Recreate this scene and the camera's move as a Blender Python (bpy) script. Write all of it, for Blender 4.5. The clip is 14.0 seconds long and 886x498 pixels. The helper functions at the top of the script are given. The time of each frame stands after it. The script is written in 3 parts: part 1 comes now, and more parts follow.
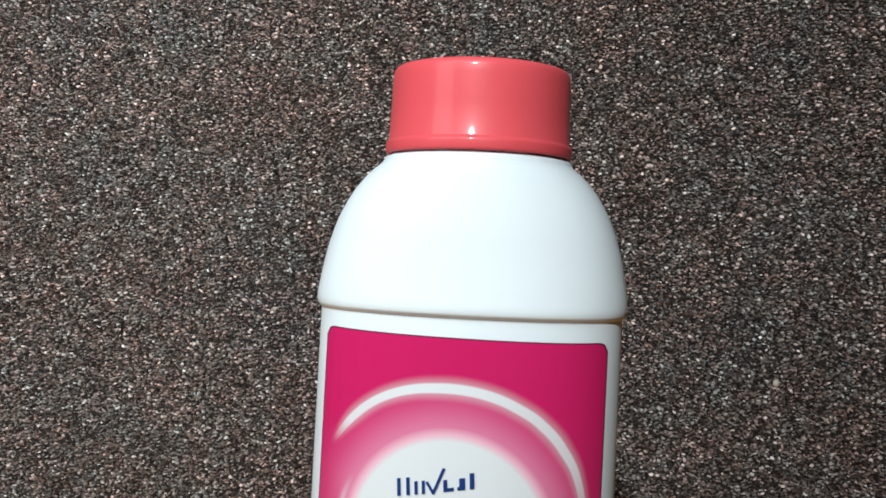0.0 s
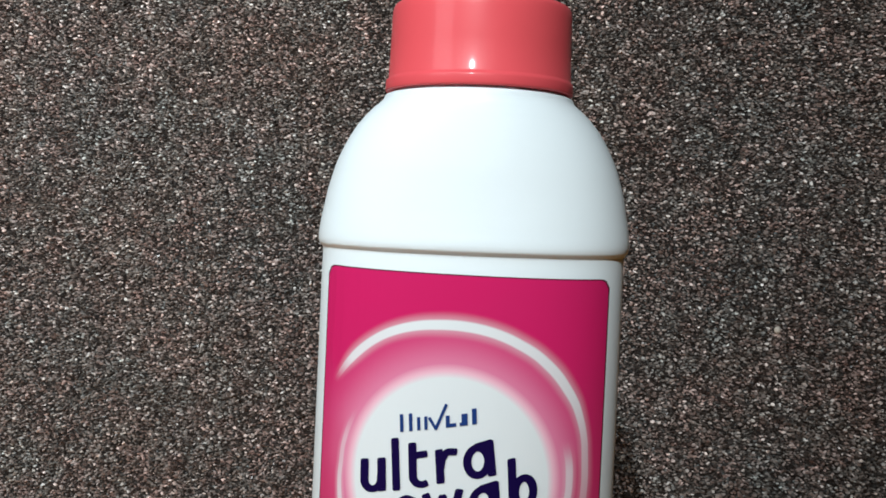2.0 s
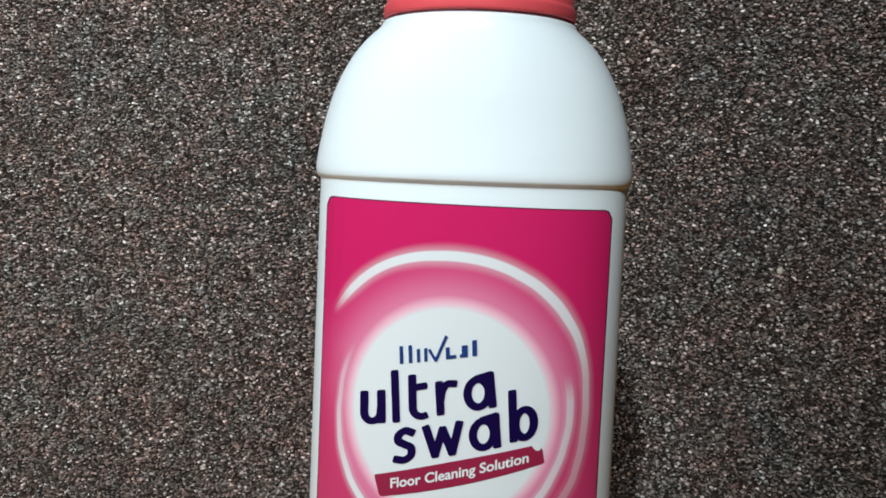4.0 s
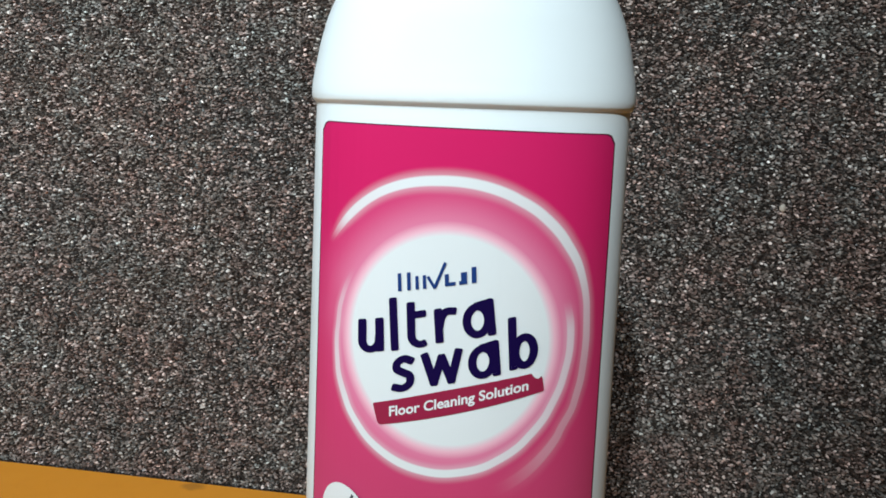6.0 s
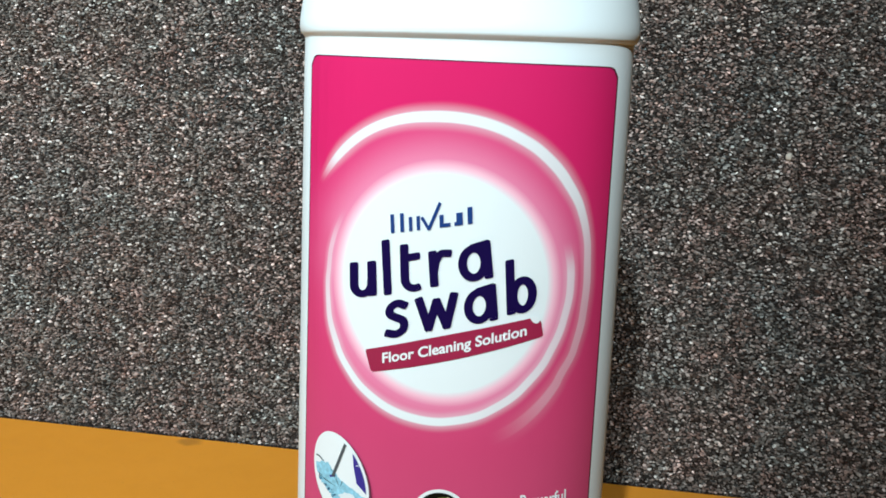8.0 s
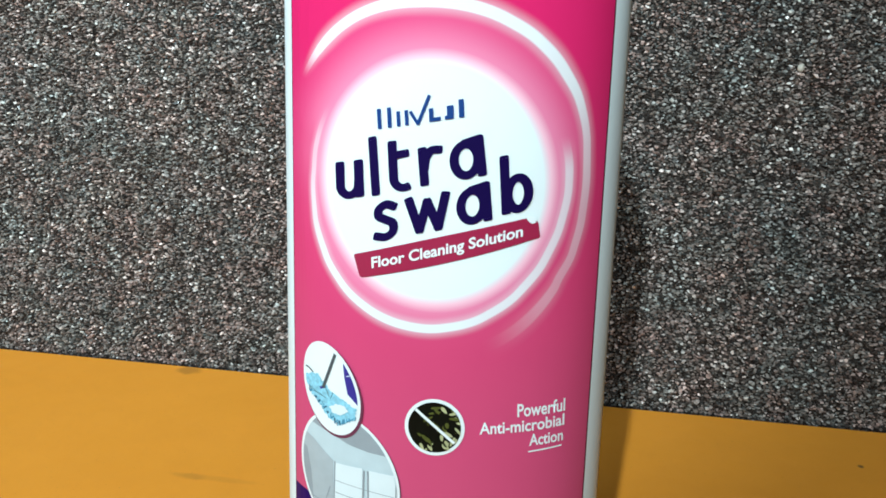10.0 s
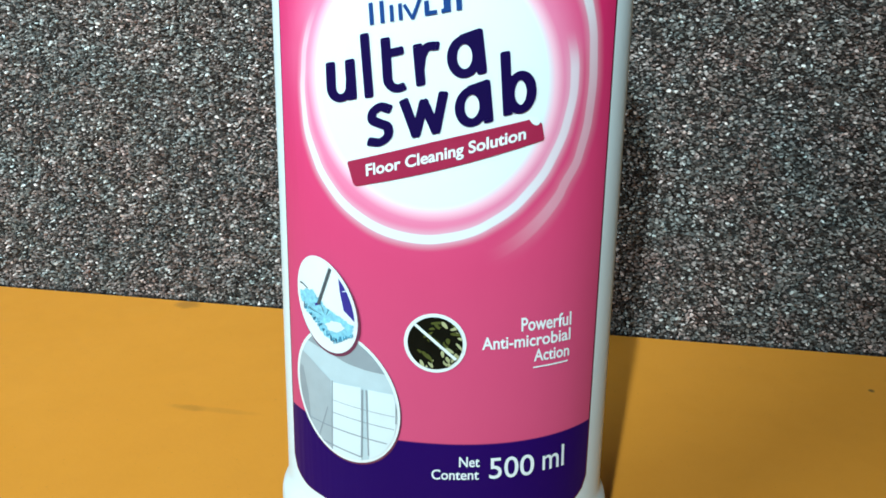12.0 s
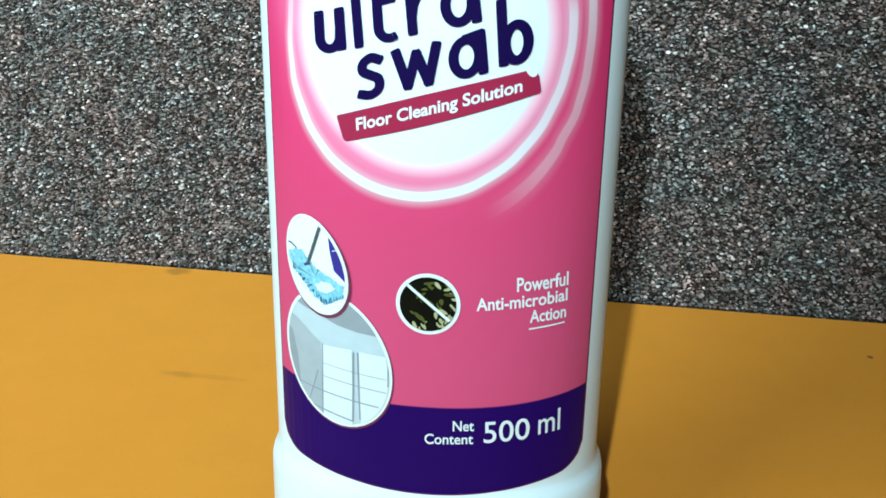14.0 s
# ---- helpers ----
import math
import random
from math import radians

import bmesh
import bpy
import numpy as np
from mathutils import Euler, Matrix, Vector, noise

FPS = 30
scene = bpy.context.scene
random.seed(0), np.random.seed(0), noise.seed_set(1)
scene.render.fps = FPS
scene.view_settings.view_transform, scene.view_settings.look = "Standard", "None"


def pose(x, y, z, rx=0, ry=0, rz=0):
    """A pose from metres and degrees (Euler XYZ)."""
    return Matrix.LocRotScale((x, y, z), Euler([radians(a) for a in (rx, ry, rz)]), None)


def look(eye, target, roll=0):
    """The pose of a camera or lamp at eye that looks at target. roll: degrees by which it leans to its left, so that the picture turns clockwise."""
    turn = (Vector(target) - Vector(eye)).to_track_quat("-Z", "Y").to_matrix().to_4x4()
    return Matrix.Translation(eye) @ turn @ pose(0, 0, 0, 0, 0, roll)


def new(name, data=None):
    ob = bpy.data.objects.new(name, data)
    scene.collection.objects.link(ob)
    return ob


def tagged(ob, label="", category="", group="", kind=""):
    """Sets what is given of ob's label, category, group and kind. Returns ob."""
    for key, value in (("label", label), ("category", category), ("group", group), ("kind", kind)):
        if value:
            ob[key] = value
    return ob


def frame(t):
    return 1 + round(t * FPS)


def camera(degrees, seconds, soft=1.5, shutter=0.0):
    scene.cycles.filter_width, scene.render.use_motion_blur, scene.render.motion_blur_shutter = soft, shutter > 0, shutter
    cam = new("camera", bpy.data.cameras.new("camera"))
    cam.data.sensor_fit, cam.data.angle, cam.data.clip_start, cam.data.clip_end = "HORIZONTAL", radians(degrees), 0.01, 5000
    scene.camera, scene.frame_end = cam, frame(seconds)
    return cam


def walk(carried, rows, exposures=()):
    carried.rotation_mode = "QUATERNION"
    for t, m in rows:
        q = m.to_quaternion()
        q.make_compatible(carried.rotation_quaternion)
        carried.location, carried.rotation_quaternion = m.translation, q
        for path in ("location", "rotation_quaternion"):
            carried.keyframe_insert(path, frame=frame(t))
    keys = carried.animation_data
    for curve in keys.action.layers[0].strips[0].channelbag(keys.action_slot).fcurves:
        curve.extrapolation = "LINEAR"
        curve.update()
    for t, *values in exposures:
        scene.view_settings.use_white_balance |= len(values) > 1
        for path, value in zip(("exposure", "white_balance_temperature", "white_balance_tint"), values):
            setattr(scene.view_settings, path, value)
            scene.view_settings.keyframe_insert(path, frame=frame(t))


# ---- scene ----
cam = camera(51.33, 14.0, soft=1.7)
PATH = [
    (0, (0.02889, -0.10680, 0.18935), (-0.14988, 0.87699, 0.17566), 2.42),
    (0.5, (0.02862, -0.10626, 0.18854), (-0.14964, 0.87749, 0.16745), 2.32),
    (1, (0.02870, -0.10660, 0.18779), (-0.14944, 0.87689, 0.15609), 2.19),
    (1.5, (0.02886, -0.10673, 0.18553), (-0.14954, 0.87636, 0.14413), 2.09),
    (2, (0.02912, -0.10637, 0.18398), (-0.14958, 0.87607, 0.13046), 2.04),
    (2.5, (0.02913, -0.10536, 0.18313), (-0.14921, 0.87627, 0.11543), 1.98),
    (3, (0.02919, -0.10443, 0.18186), (-0.14908, 0.87627, 0.10159), 1.97),
    (5.5, (0.02866, -0.10201, 0.17579), (-0.14559, 0.87187, 0.03019), 1.98),
    (6, (0.02873, -0.10061, 0.17422), (-0.14474, 0.87129, 0.01505), 1.96),
    (6.5, (0.02885, -0.09850, 0.17227), (-0.14462, 0.87132, 0.00093), 1.94),
    (7, (0.02881, -0.09724, 0.17065), (-0.14365, 0.87095, -0.01063), 1.93),
    (9.5, (0.02925, -0.08707, 0.16314), (-0.14267, 0.86815, -0.07769), 1.53),
    (10, (0.03065, -0.08554, 0.15897), (-0.14493, 0.86373, -0.10193), 1.11),
    (10.5, (0.03088, -0.08361, 0.15518), (-0.14648, 0.85965, -0.12555), 0.71),
    (11, (0.03071, -0.08174, 0.15291), (-0.14657, 0.85640, -0.14454), 0.45),
    (11.5, (0.03048, -0.07999, 0.15092), (-0.14622, 0.85509, -0.15631), 0.41),
    (12, (0.03021, -0.07868, 0.14991), (-0.14470, 0.85318, -0.16797), 0.36),
    (12.5, (0.02995, -0.07727, 0.14854), (-0.14324, 0.85181, -0.17828), 0.34),
    (13, (0.02994, -0.07616, 0.14727), (-0.14198, 0.85063, -0.18664), 0.36),
    (13.5, (0.02983, -0.07518, 0.14652), (-0.13985, 0.84946, -0.19443), 0.42),
    (14, (0.02977, -0.07428, 0.14585), (-0.13803, 0.84849, -0.20103), 0.49),
]
walk(cam, [(t, look(eye, target, roll)) for t, eye, target, roll in PATH], [(0.0, -0.46, 6450, 12), (3.0, -0.52, 6400, 11), (6.0, -0.38, 6200, 8), (7.0, -0.22, 6150, 6), (9.5, 0.12, 5850, -1), (11.5, 0.25, 5450, -7), (14.0, 0.31, 5300, -10)])

# ---- light ----
world = bpy.data.worlds.new("world")
scene.world = world
world.use_nodes = True
sky = world.node_tree.nodes.new("ShaderNodeTexSky")
sky.sky_type, sky.sun_disc, sky.sun_elevation = "NISHITA", False, radians(35)
world.node_tree.links.new(sky.outputs[0], world.node_tree.nodes["Background"].inputs[0])
world.node_tree.nodes["Background"].inputs[1].default_value = 0.05

KEY_AT = (-0.026, -0.67, 0.67)      # a small bright lamp over the viewer's shoulder
KEY_WATTS, FILL_WATTS = 2.25, 15.5


def area_lamp(name, at, target, watts, sx, sy, colour, shape="RECTANGLE", spread=180):
    data = bpy.data.lights.new(name, "AREA")
    data.shape, data.size, data.size_y, data.energy, data.color = shape, sx, sy, watts, colour
    data.spread = radians(spread)
    ob = new(name, data)
    ob.matrix_world = look(at, target)
    return ob


area_lamp("desk_lamp_bulb", KEY_AT, (-0.19, 0.27, 0.285), KEY_WATTS, 0.018, 0.018, (0.93, 1.0, 1.0), "ELLIPSE", 59)
# added fill from the left, source unseen; lifts that side and the table's shadow
area_lamp("fill_lamp", (-0.98, -0.985, 1.0), (-0.50, 0.0, 0.40), FILL_WATTS, 0.72, 1.04, (0.89, 0.985, 1.0))


# ---- materials ----
class Nodes:
    """A short way to write node trees."""

    def __init__(self, name):
        self.mat = bpy.data.materials.new(name)
        self.mat.use_nodes = True
        self.tree = self.mat.node_tree
        self.bsdf = self.tree.nodes["Principled BSDF"]

    def put(self, socket, value):
        if isinstance(value, bpy.types.NodeSocket):
            self.tree.links.new(value, socket)
        elif isinstance(value, (tuple, list)) and len(value) == 3 and socket.type == "RGBA":
            socket.default_value = (*value, 1)
        else:
            socket.default_value = value

    def add(self, kind, **settings):
        n = self.tree.nodes.new(kind)
        for key, value in settings.items():
            setattr(n, key, value)
        return n

    def math(self, op, a, b=0.0, c=0.0, clamp=False):
        n = self.add("ShaderNodeMath", operation=op, use_clamp=clamp)
        for s, v in zip(n.inputs, (a, b, c)):
            self.put(s, v)
        return n.outputs[0]

    def step(self, v, lo, hi, a=0.0, b=1.0):
        """Smooth step of v from a at lo to b at hi."""
        n = self.add("ShaderNodeMapRange", interpolation_type="SMOOTHSTEP")
        for s, x in zip(n.inputs, (v, lo, hi, a, b)):
            self.put(s, x)
        return n.outputs[0]

    def mix(self, f, a, b, blend="MIX"):
        n = self.add("ShaderNodeMix", data_type="RGBA", blend_type=blend)
        self.put(n.inputs[0], f)
        self.put(n.inputs[6], a)
        self.put(n.inputs[7], b)
        return n.outputs[2]

    def coords(self):
        return self.add("ShaderNodeTexCoord").outputs["Object"]

    def xyz(self, v=None):
        n = self.add("ShaderNodeSeparateXYZ")
        self.put(n.inputs[0], v or self.coords())
        return n.outputs

    def noise(self, scale, detail=3.0, rough=0.5, v=None):
        n = self.add("ShaderNodeTexNoise")
        self.put(n.inputs["Vector"], v or self.coords())
        n.inputs["Scale"].default_value, n.inputs["Detail"].default_value, n.inputs["Roughness"].default_value = scale, detail, rough
        return n.outputs[0]

    def ramp(self, f, stops, kind="LINEAR"):
        n = self.add("ShaderNodeValToRGB")
        n.color_ramp.interpolation = kind
        while len(n.color_ramp.elements) < len(stops):
            n.color_ramp.elements.new(1.0)
        for e, (at, col) in zip(n.color_ramp.elements, stops):
            e.position, e.color = at, (*col, 1) if isinstance(col, tuple) else (col, col, col, 1)
        self.put(n.inputs[0], f)
        return n.outputs[0]

    def bump(self, height, strength, distance):
        n = self.add("ShaderNodeBump")
        n.inputs["Strength"].default_value, n.inputs["Distance"].default_value = strength, distance
        self.put(n.inputs["Height"], height)
        self.put(self.bsdf.inputs["Normal"], n.outputs[0])

    def done(self, colour, rough=0.5, spec=0.5, metal=0.0, coat=0.0):
        for key, v in (("Base Color", colour), ("Roughness", rough), ("Specular IOR Level", spec), ("Metallic", metal), ("Coat Weight", coat)):
            self.put(self.bsdf.inputs[key], v)
        return self.mat


def plain(name, colour, rough=0.5, spec=0.5, vary=0.06, scale=150.0, coat=0.0):
    """Paint or plastic with a faint unevenness of tone and gloss."""
    n = Nodes(name)
    f = n.noise(scale, 4)
    dark = tuple(c * (1 - vary) for c in colour)
    light = tuple(min(1, c * (1 + vary)) for c in colour)
    n.bump(n.noise(scale * 9, 2), 0.05, 0.0003)
    return n.done(n.mix(f, dark, light), n.step(f, 0.2, 0.8, rough * 0.9, rough * 1.1), spec, coat=coat)


def grit_material():
    """Stone grit: grains about a millimetre across, each of its own tone, a few of them pale."""
    n = Nodes("stone_grit")
    co = n.coords()
    warp = n.add("ShaderNodeVectorMath", operation="MULTIPLY_ADD")
    wob = n.add("ShaderNodeTexNoise")
    n.put(wob.inputs["Vector"], co)
    wob.inputs["Scale"].default_value = 750.0
    n.put(warp.inputs[0], wob.outputs["Color"])
    warp.inputs[1].default_value = (0.0020, 0.0020, 0.0012)
    n.put(warp.inputs[2], co)
    cell = n.add("ShaderNodeTexVoronoi", feature="F1")
    n.put(cell.inputs["Vector"], warp.outputs[0])
    cell.inputs["Scale"].default_value = 1050.0
    rgb = n.add("ShaderNodeSeparateColor")
    n.put(rgb.inputs[0], cell.outputs["Color"])
    tone = n.ramp(rgb.outputs[0], [(0.0, (0.008, 0.007, 0.007)), (0.40, (0.035, 0.030, 0.029)), (0.60, (0.11, 0.097, 0.09)), (0.78, (0.25, 0.23, 0.21)), (0.93, (0.48, 0.46, 0.44)), (1.0, (0.80, 0.79, 0.77))])
    tint = n.mix(rgb.outputs[1], (1.10, 0.93, 0.86), (0.88, 1.0, 1.08))
    col = n.mix(1.0, tone, tint, "MULTIPLY")
    blot = n.noise(26.0, 5, 0.6)
    col = n.mix(n.step(blot, 0.48, 0.75, 0.0, 0.42), col, (0.085, 0.055, 0.042))
    hue = n.noise(15.0, 4, 0.6)
    col = n.mix(1.0, col, n.mix(n.step(hue, 0.35, 0.65), (1.10, 0.97, 0.88), (0.90, 1.01, 1.03)), "MULTIPLY")
    big = n.noise(7.0, 3)
    col = n.mix(n.step(big, 0.35, 0.7, 0.0, 0.4), col, n.mix(1.0, col, (0.72, 0.75, 0.8), "MULTIPLY"))
    # shade in the gaps put into the colour: darker towards each grain's rim
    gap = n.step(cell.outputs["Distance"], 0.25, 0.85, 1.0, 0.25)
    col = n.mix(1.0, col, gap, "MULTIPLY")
    # base pulled near black-brown, painting shade between the set grains
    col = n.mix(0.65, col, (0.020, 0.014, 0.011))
    h = n.math("SUBTRACT", rgb.outputs[2], n.math("MULTIPLY", cell.outputs["Distance"], 1.3))
    n.bump(h, 0.75, 0.0007)
    return n.done(col, n.step(rgb.outputs[1], 0.0, 1.0, 0.5, 0.85), 0.12)


def grain_material():
    """Single stone grains, each of its own tone, with stains that run over many of them."""
    n = Nodes("stone_grains")
    pick = n.add("ShaderNodeNewGeometry").outputs["Random Per Island"]
    other = n.math("FRACT", n.math("MULTIPLY", pick, 57.31))
    tone = n.ramp(pick, [(0.0, (0.010, 0.009, 0.009)), (0.24, (0.055, 0.049, 0.047)), (0.36, (0.128, 0.112, 0.105)), (0.66, (0.205, 0.183, 0.174)), (0.86, (0.320, 0.294, 0.284)), (0.95, (0.54, 0.51, 0.50)), (1.0, (0.80, 0.78, 0.77))])
    col = n.mix(1.0, tone, n.mix(other, (1.07, 0.96, 0.93), (0.98, 1.0, 1.01)), "MULTIPLY")
    col = n.mix(n.step(n.noise(30.0, 5, 0.6), 0.50, 0.75, 0.0, 0.28), col, (0.10, 0.068, 0.054))
    col = n.mix(1.0, col, n.mix(n.step(n.noise(22.0, 4, 0.6), 0.38, 0.62), (1.06, 0.985, 0.95), (0.96, 1.005, 1.0)), "MULTIPLY")
    col = n.mix(1.0, col, n.mix(n.step(n.noise(110.0, 3, 0.6), 0.36, 0.66), (1.10, 0.95, 0.92), (0.95, 1.02, 1.01)), "MULTIPLY")
    col = n.mix(n.step(n.noise(7.0, 3), 0.35, 0.7, 0.0, 0.4), col, n.mix(1.0, col, (0.76, 0.78, 0.8), "MULTIPLY"))
    n.bump(n.noise(2600.0, 2), 0.15, 0.0002)
    return n.done(col, n.step(other, 0.0, 1.0, 0.25, 0.60), 0.25)


def table_material():
    """Ochre laminate with faint blotches, grit dots and two dirty smears."""
    n = Nodes("ochre_laminate")
    x, y, z = n.xyz()
    col = n.mix(n.noise(9.0, 5, 0.6), (0.80, 0.298, 0.024), (0.83, 0.332, 0.033))
    col = n.mix(n.step(n.noise(60.0, 4, 0.65), 0.35, 0.75, 0.0, 0.35), col, (0.75, 0.285, 0.026))
    grain = n.noise(900.0, 2, 0.5)
    col = n.mix(n.step(grain, 0.66, 0.8, 0.0, 0.35), col, (0.3, 0.14, 0.03))
    wob = n.noise(180.0, 3)
    for cx, cy, rx, ry, f in SMEARS:
        u = n.math("DIVIDE", n.math("SUBTRACT", x, cx), rx)
        v = n.math("DIVIDE", n.math("SUBTRACT", y, cy), ry)
        d = n.math("ADD", n.math("MULTIPLY", u, u), n.math("MULTIPLY", v, v))
        d = n.math("ADD", d, n.math("MULTIPLY", n.math("SUBTRACT", wob, 0.5), 1.6))
        col = n.mix(n.step(d, 0.1, 1.4, f, 0.0), col, (0.13, 0.07, 0.025))
    n.bump(n.noise(700.0, 3), 0.12, 0.0003)
    return n.done(col, n.step(n.noise(40.0, 4), 0.3, 0.7, 0.42, 0.55), 0.4)


def label_material():
    """The printed sheet: magenta, a violet foot, a soft white disc and two white arms that wind round it. Metres on the bottle's front."""
    n = Nodes("printed_label")
    x, y, z = n.xyz()
    white = (0.70, 0.75, 0.77)
    # print tone paler towards the foot, with glare put into the colour too
    base = n.mix(n.step(z, 0.06, 0.160), (0.52, 0.070, 0.164), (0.57, 0.015, 0.118))
    base = n.mix(n.step(n.noise(45.0, 3), 0.3, 0.7, 0.0, 0.12), base, (0.44, 0.030, 0.12))
    # distance from the disc's centre, 1 on its rim
    du = n.math("DIVIDE", n.math("ADD", x, 0.0004), 0.0215)
    dv = n.math("DIVIDE", n.math("SUBTRACT", z, 0.1265), 0.0231)
    d = n.math("SQRT", n.math("ADD", n.math("MULTIPLY", du, du), n.math("MULTIPLY", dv, dv)))
    # turn and reach about the middle of the arms
    u = n.math("SUBTRACT", x, 0.0005)
    v = n.math("SUBTRACT", z, 0.1285)
    reach = n.math("SQRT", n.math("ADD", n.math("MULTIPLY", u, u), n.math("MULTIPLY", v, v)))
    turn = n.math("DIVIDE", n.math("ARCTAN2", v, u), 2 * math.pi)

    def arm(start, radii, width, ink):
        """How far beyond the arm's line a place lies, the arm's ink there, and its presence; all run clockwise from start."""
        s = n.math("FRACT", n.math("SUBTRACT", start + 1.0, turn))
        out = n.math("SUBTRACT", reach, n.math("MULTIPLY", n.ramp(s, radii, "CARDINAL"), 0.04))
        half = n.math("MULTIPLY", n.ramp(s, width, "EASE"), 0.002)
        there = n.ramp(s, ink, "EASE")
        off = n.math("DIVIDE", n.math("ABSOLUTE", out), half)
        line = n.math("MULTIPLY", n.step(off, 0.62, 1.25, 1.0, 0.0), there)
        halo = n.math("MULTIPLY", n.step(off, 0.7, 2.6, 0.34, 0.0), there)
        return out, n.math("MAXIMUM", line, halo), there

    out1, ink1, there1 = arm(0.5, [(0.0, 0.77), (0.102, 0.780), (0.170, 0.7855), (0.227, 0.762), (0.310, 0.745), (0.346, 0.737), (0.384, 0.720), (0.422, 0.701), (0.465, 0.676), (0.501, 0.667), (0.546, 0.685), (0.584, 0.722), (0.622, 0.763), (0.70, 0.85)],
                             [(0.08, 0.25), (0.14, 0.50), (0.25, 0.60), (0.36, 0.58), (0.46, 0.38), (0.58, 0.42), (0.70, 0.7)],
                             [(0.085, 0.0), (0.125, 0.9), (0.22, 1.0), (0.40, 0.9), (0.48, 0.6), (0.55, 0.42), (0.63, 0.30), (0.71, 0.0)])
    out2, ink2, there2 = arm(1 / 6, [(0.10, 0.584), (0.141, 0.586), (0.183, 0.591), (0.228, 0.605), (0.274, 0.634), (0.320, 0.671), (0.365, 0.708), (0.410, 0.736), (0.450, 0.749), (0.490, 0.747), (0.527, 0.730), (0.564, 0.698), (0.607, 0.657), (0.654, 0.618), (0.696, 0.603), (0.80, 0.585)],
                             [(0.10, 0.45), (0.20, 0.40), (0.32, 0.46), (0.46, 0.50), (0.56, 0.42), (0.64, 0.28), (0.80, 0.25)],
                             [(0.115, 0.0), (0.165, 0.66), (0.24, 0.70), (0.34, 0.86), (0.42, 1.0), (0.54, 0.95), (0.61, 0.70), (0.69, 0.40), (0.75, 0.0)])
    # pink glow between the disc and the arms
    glow = n.ramp(n.math("SUBTRACT", d, 0.9), [(0.03, white), (0.09, (0.80, 0.47, 0.57)), (0.16, (0.68, 0.20, 0.34)), (0.40, (0.62, 0.09, 0.225)), (0.62, (0.56, 0.04, 0.16))])
    inside = n.math("SUBTRACT", 1.0, n.math("MULTIPLY", n.step(out1, -0.0004, 0.0012), n.step(there1, 0.0, 0.6)))
    inside = n.math("MULTIPLY", inside, n.math("SUBTRACT", 1.0, n.math("MULTIPLY", n.step(out2, -0.0002, 0.0016), n.step(there2, 0.0, 0.9, 0.0, 0.85))))
    col = n.mix(n.math("MULTIPLY", n.step(d, 1.0, 1.75, 1.0, 0.0), n.math("MAXIMUM", inside, n.step(d, 0.9, 1.1, 1.0, 0.0))), base, glow)
    col = n.mix(n.math("MAXIMUM", ink1, ink2), col, white)
    # violet foot with a gently curved top
    k = n.math("DIVIDE", n.math("ADD", x, 0.002), 0.031)
    edge = n.math("ADD", 0.0573, n.math("MULTIPLY", n.math("MULTIPLY", k, k), 0.0021))
    foot = n.step(n.math("SUBTRACT", z, edge), -0.0002, 0.0002, 1.0, 0.0)
    col = n.mix(foot, col, n.mix(n.noise(60.0, 2), (0.0125, 0.0012, 0.082), (0.0155, 0.0018, 0.096)))
    # the sheet has shallow upright ripples
    stretch = n.add("ShaderNodeMapping")
    n.put(stretch.inputs["Vector"], n.coords())
    stretch.inputs["Scale"].default_value = (1.0, 0.0, 0.05)
    ripple = n.math("MULTIPLY", n.noise(420.0, 2, 0.5, stretch.outputs[0]), n.step(x, -0.012, -0.024, 0.15, 1.0))
    n.bump(n.math("ADD", ripple, n.math("MULTIPLY", n.noise(300.0, 3), 0.12)), 0.6, 0.0004)
    return n.done(col, 0.30, 0.10)


SMEARS = [(-0.146, 0.264, 0.006, 0.004, 0.4), (-0.096, 0.1785, 0.016, 0.002, 0.13), (-0.105, 0.178, 0.006, 0.0022, 0.15), (0.125, 0.237, 0.0012, 0.0014, 0.9)]
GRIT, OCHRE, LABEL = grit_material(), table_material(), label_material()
HDPE = plain("white_plastic", (0.735, 0.82, 0.855), 0.42, 0.45, 0.015, 90)
CORAL = plain("coral_plastic", (0.68, 0.082, 0.098), 0.42, 0.22, 0.03, 120, 0.22)
CORAL.node_tree.nodes["Principled BSDF"].inputs["Coat Roughness"].default_value = 0.12
INK_WHITE = plain("white_ink", (0.72, 0.76, 0.78), 0.35, 0.4, 0.03)
INK_NAVY = plain("violet_ink", (0.006, 0.0015, 0.044), 0.6, 0.06, 0.1)
INK_BLUE = plain("blue_ink", (0.006, 0.036, 0.17), 0.5, 0.25, 0.1)
INK_RED = plain("crimson_ink", (0.28, 0.014, 0.055), 0.35, 0.4, 0.06)
PAINT = plain("room_paint", (0.12, 0.12, 0.12), 0.8, 0.3, 0.05, 3)
FLOOR = plain("floor_tile", (0.35, 0.32, 0.29), 0.5, 0.4, 0.1, 6)


# ---- building ----
def part(name, bm, material, parent=None, label="", smooth=True):
    me = bpy.data.meshes.new(name)
    bm.normal_update()
    for f in bm.faces:
        f.smooth = smooth
    bm.to_mesh(me)
    bm.free()
    me.materials.append(material)
    ob = new(name, me)
    ob.parent = parent
    return tagged(ob, label)


def slab(x0, x1, y0, y1, z0, z1, bevel=0.0):
    bm = bmesh.new()
    bmesh.ops.create_cube(bm, size=1)
    for v in bm.verts:
        v.co = Vector((x0 if v.co.x < 0 else x1, y0 if v.co.y < 0 else y1, z0 if v.co.z < 0 else z1))
    if bevel:
        bmesh.ops.bevel(bm, geom=bm.edges[:], offset=bevel, segments=3, affect="EDGES")
    return bm


def structure(name, bm, material, label):
    return tagged(part(name, bm, material, None, label, False), label, "", "", "structure")


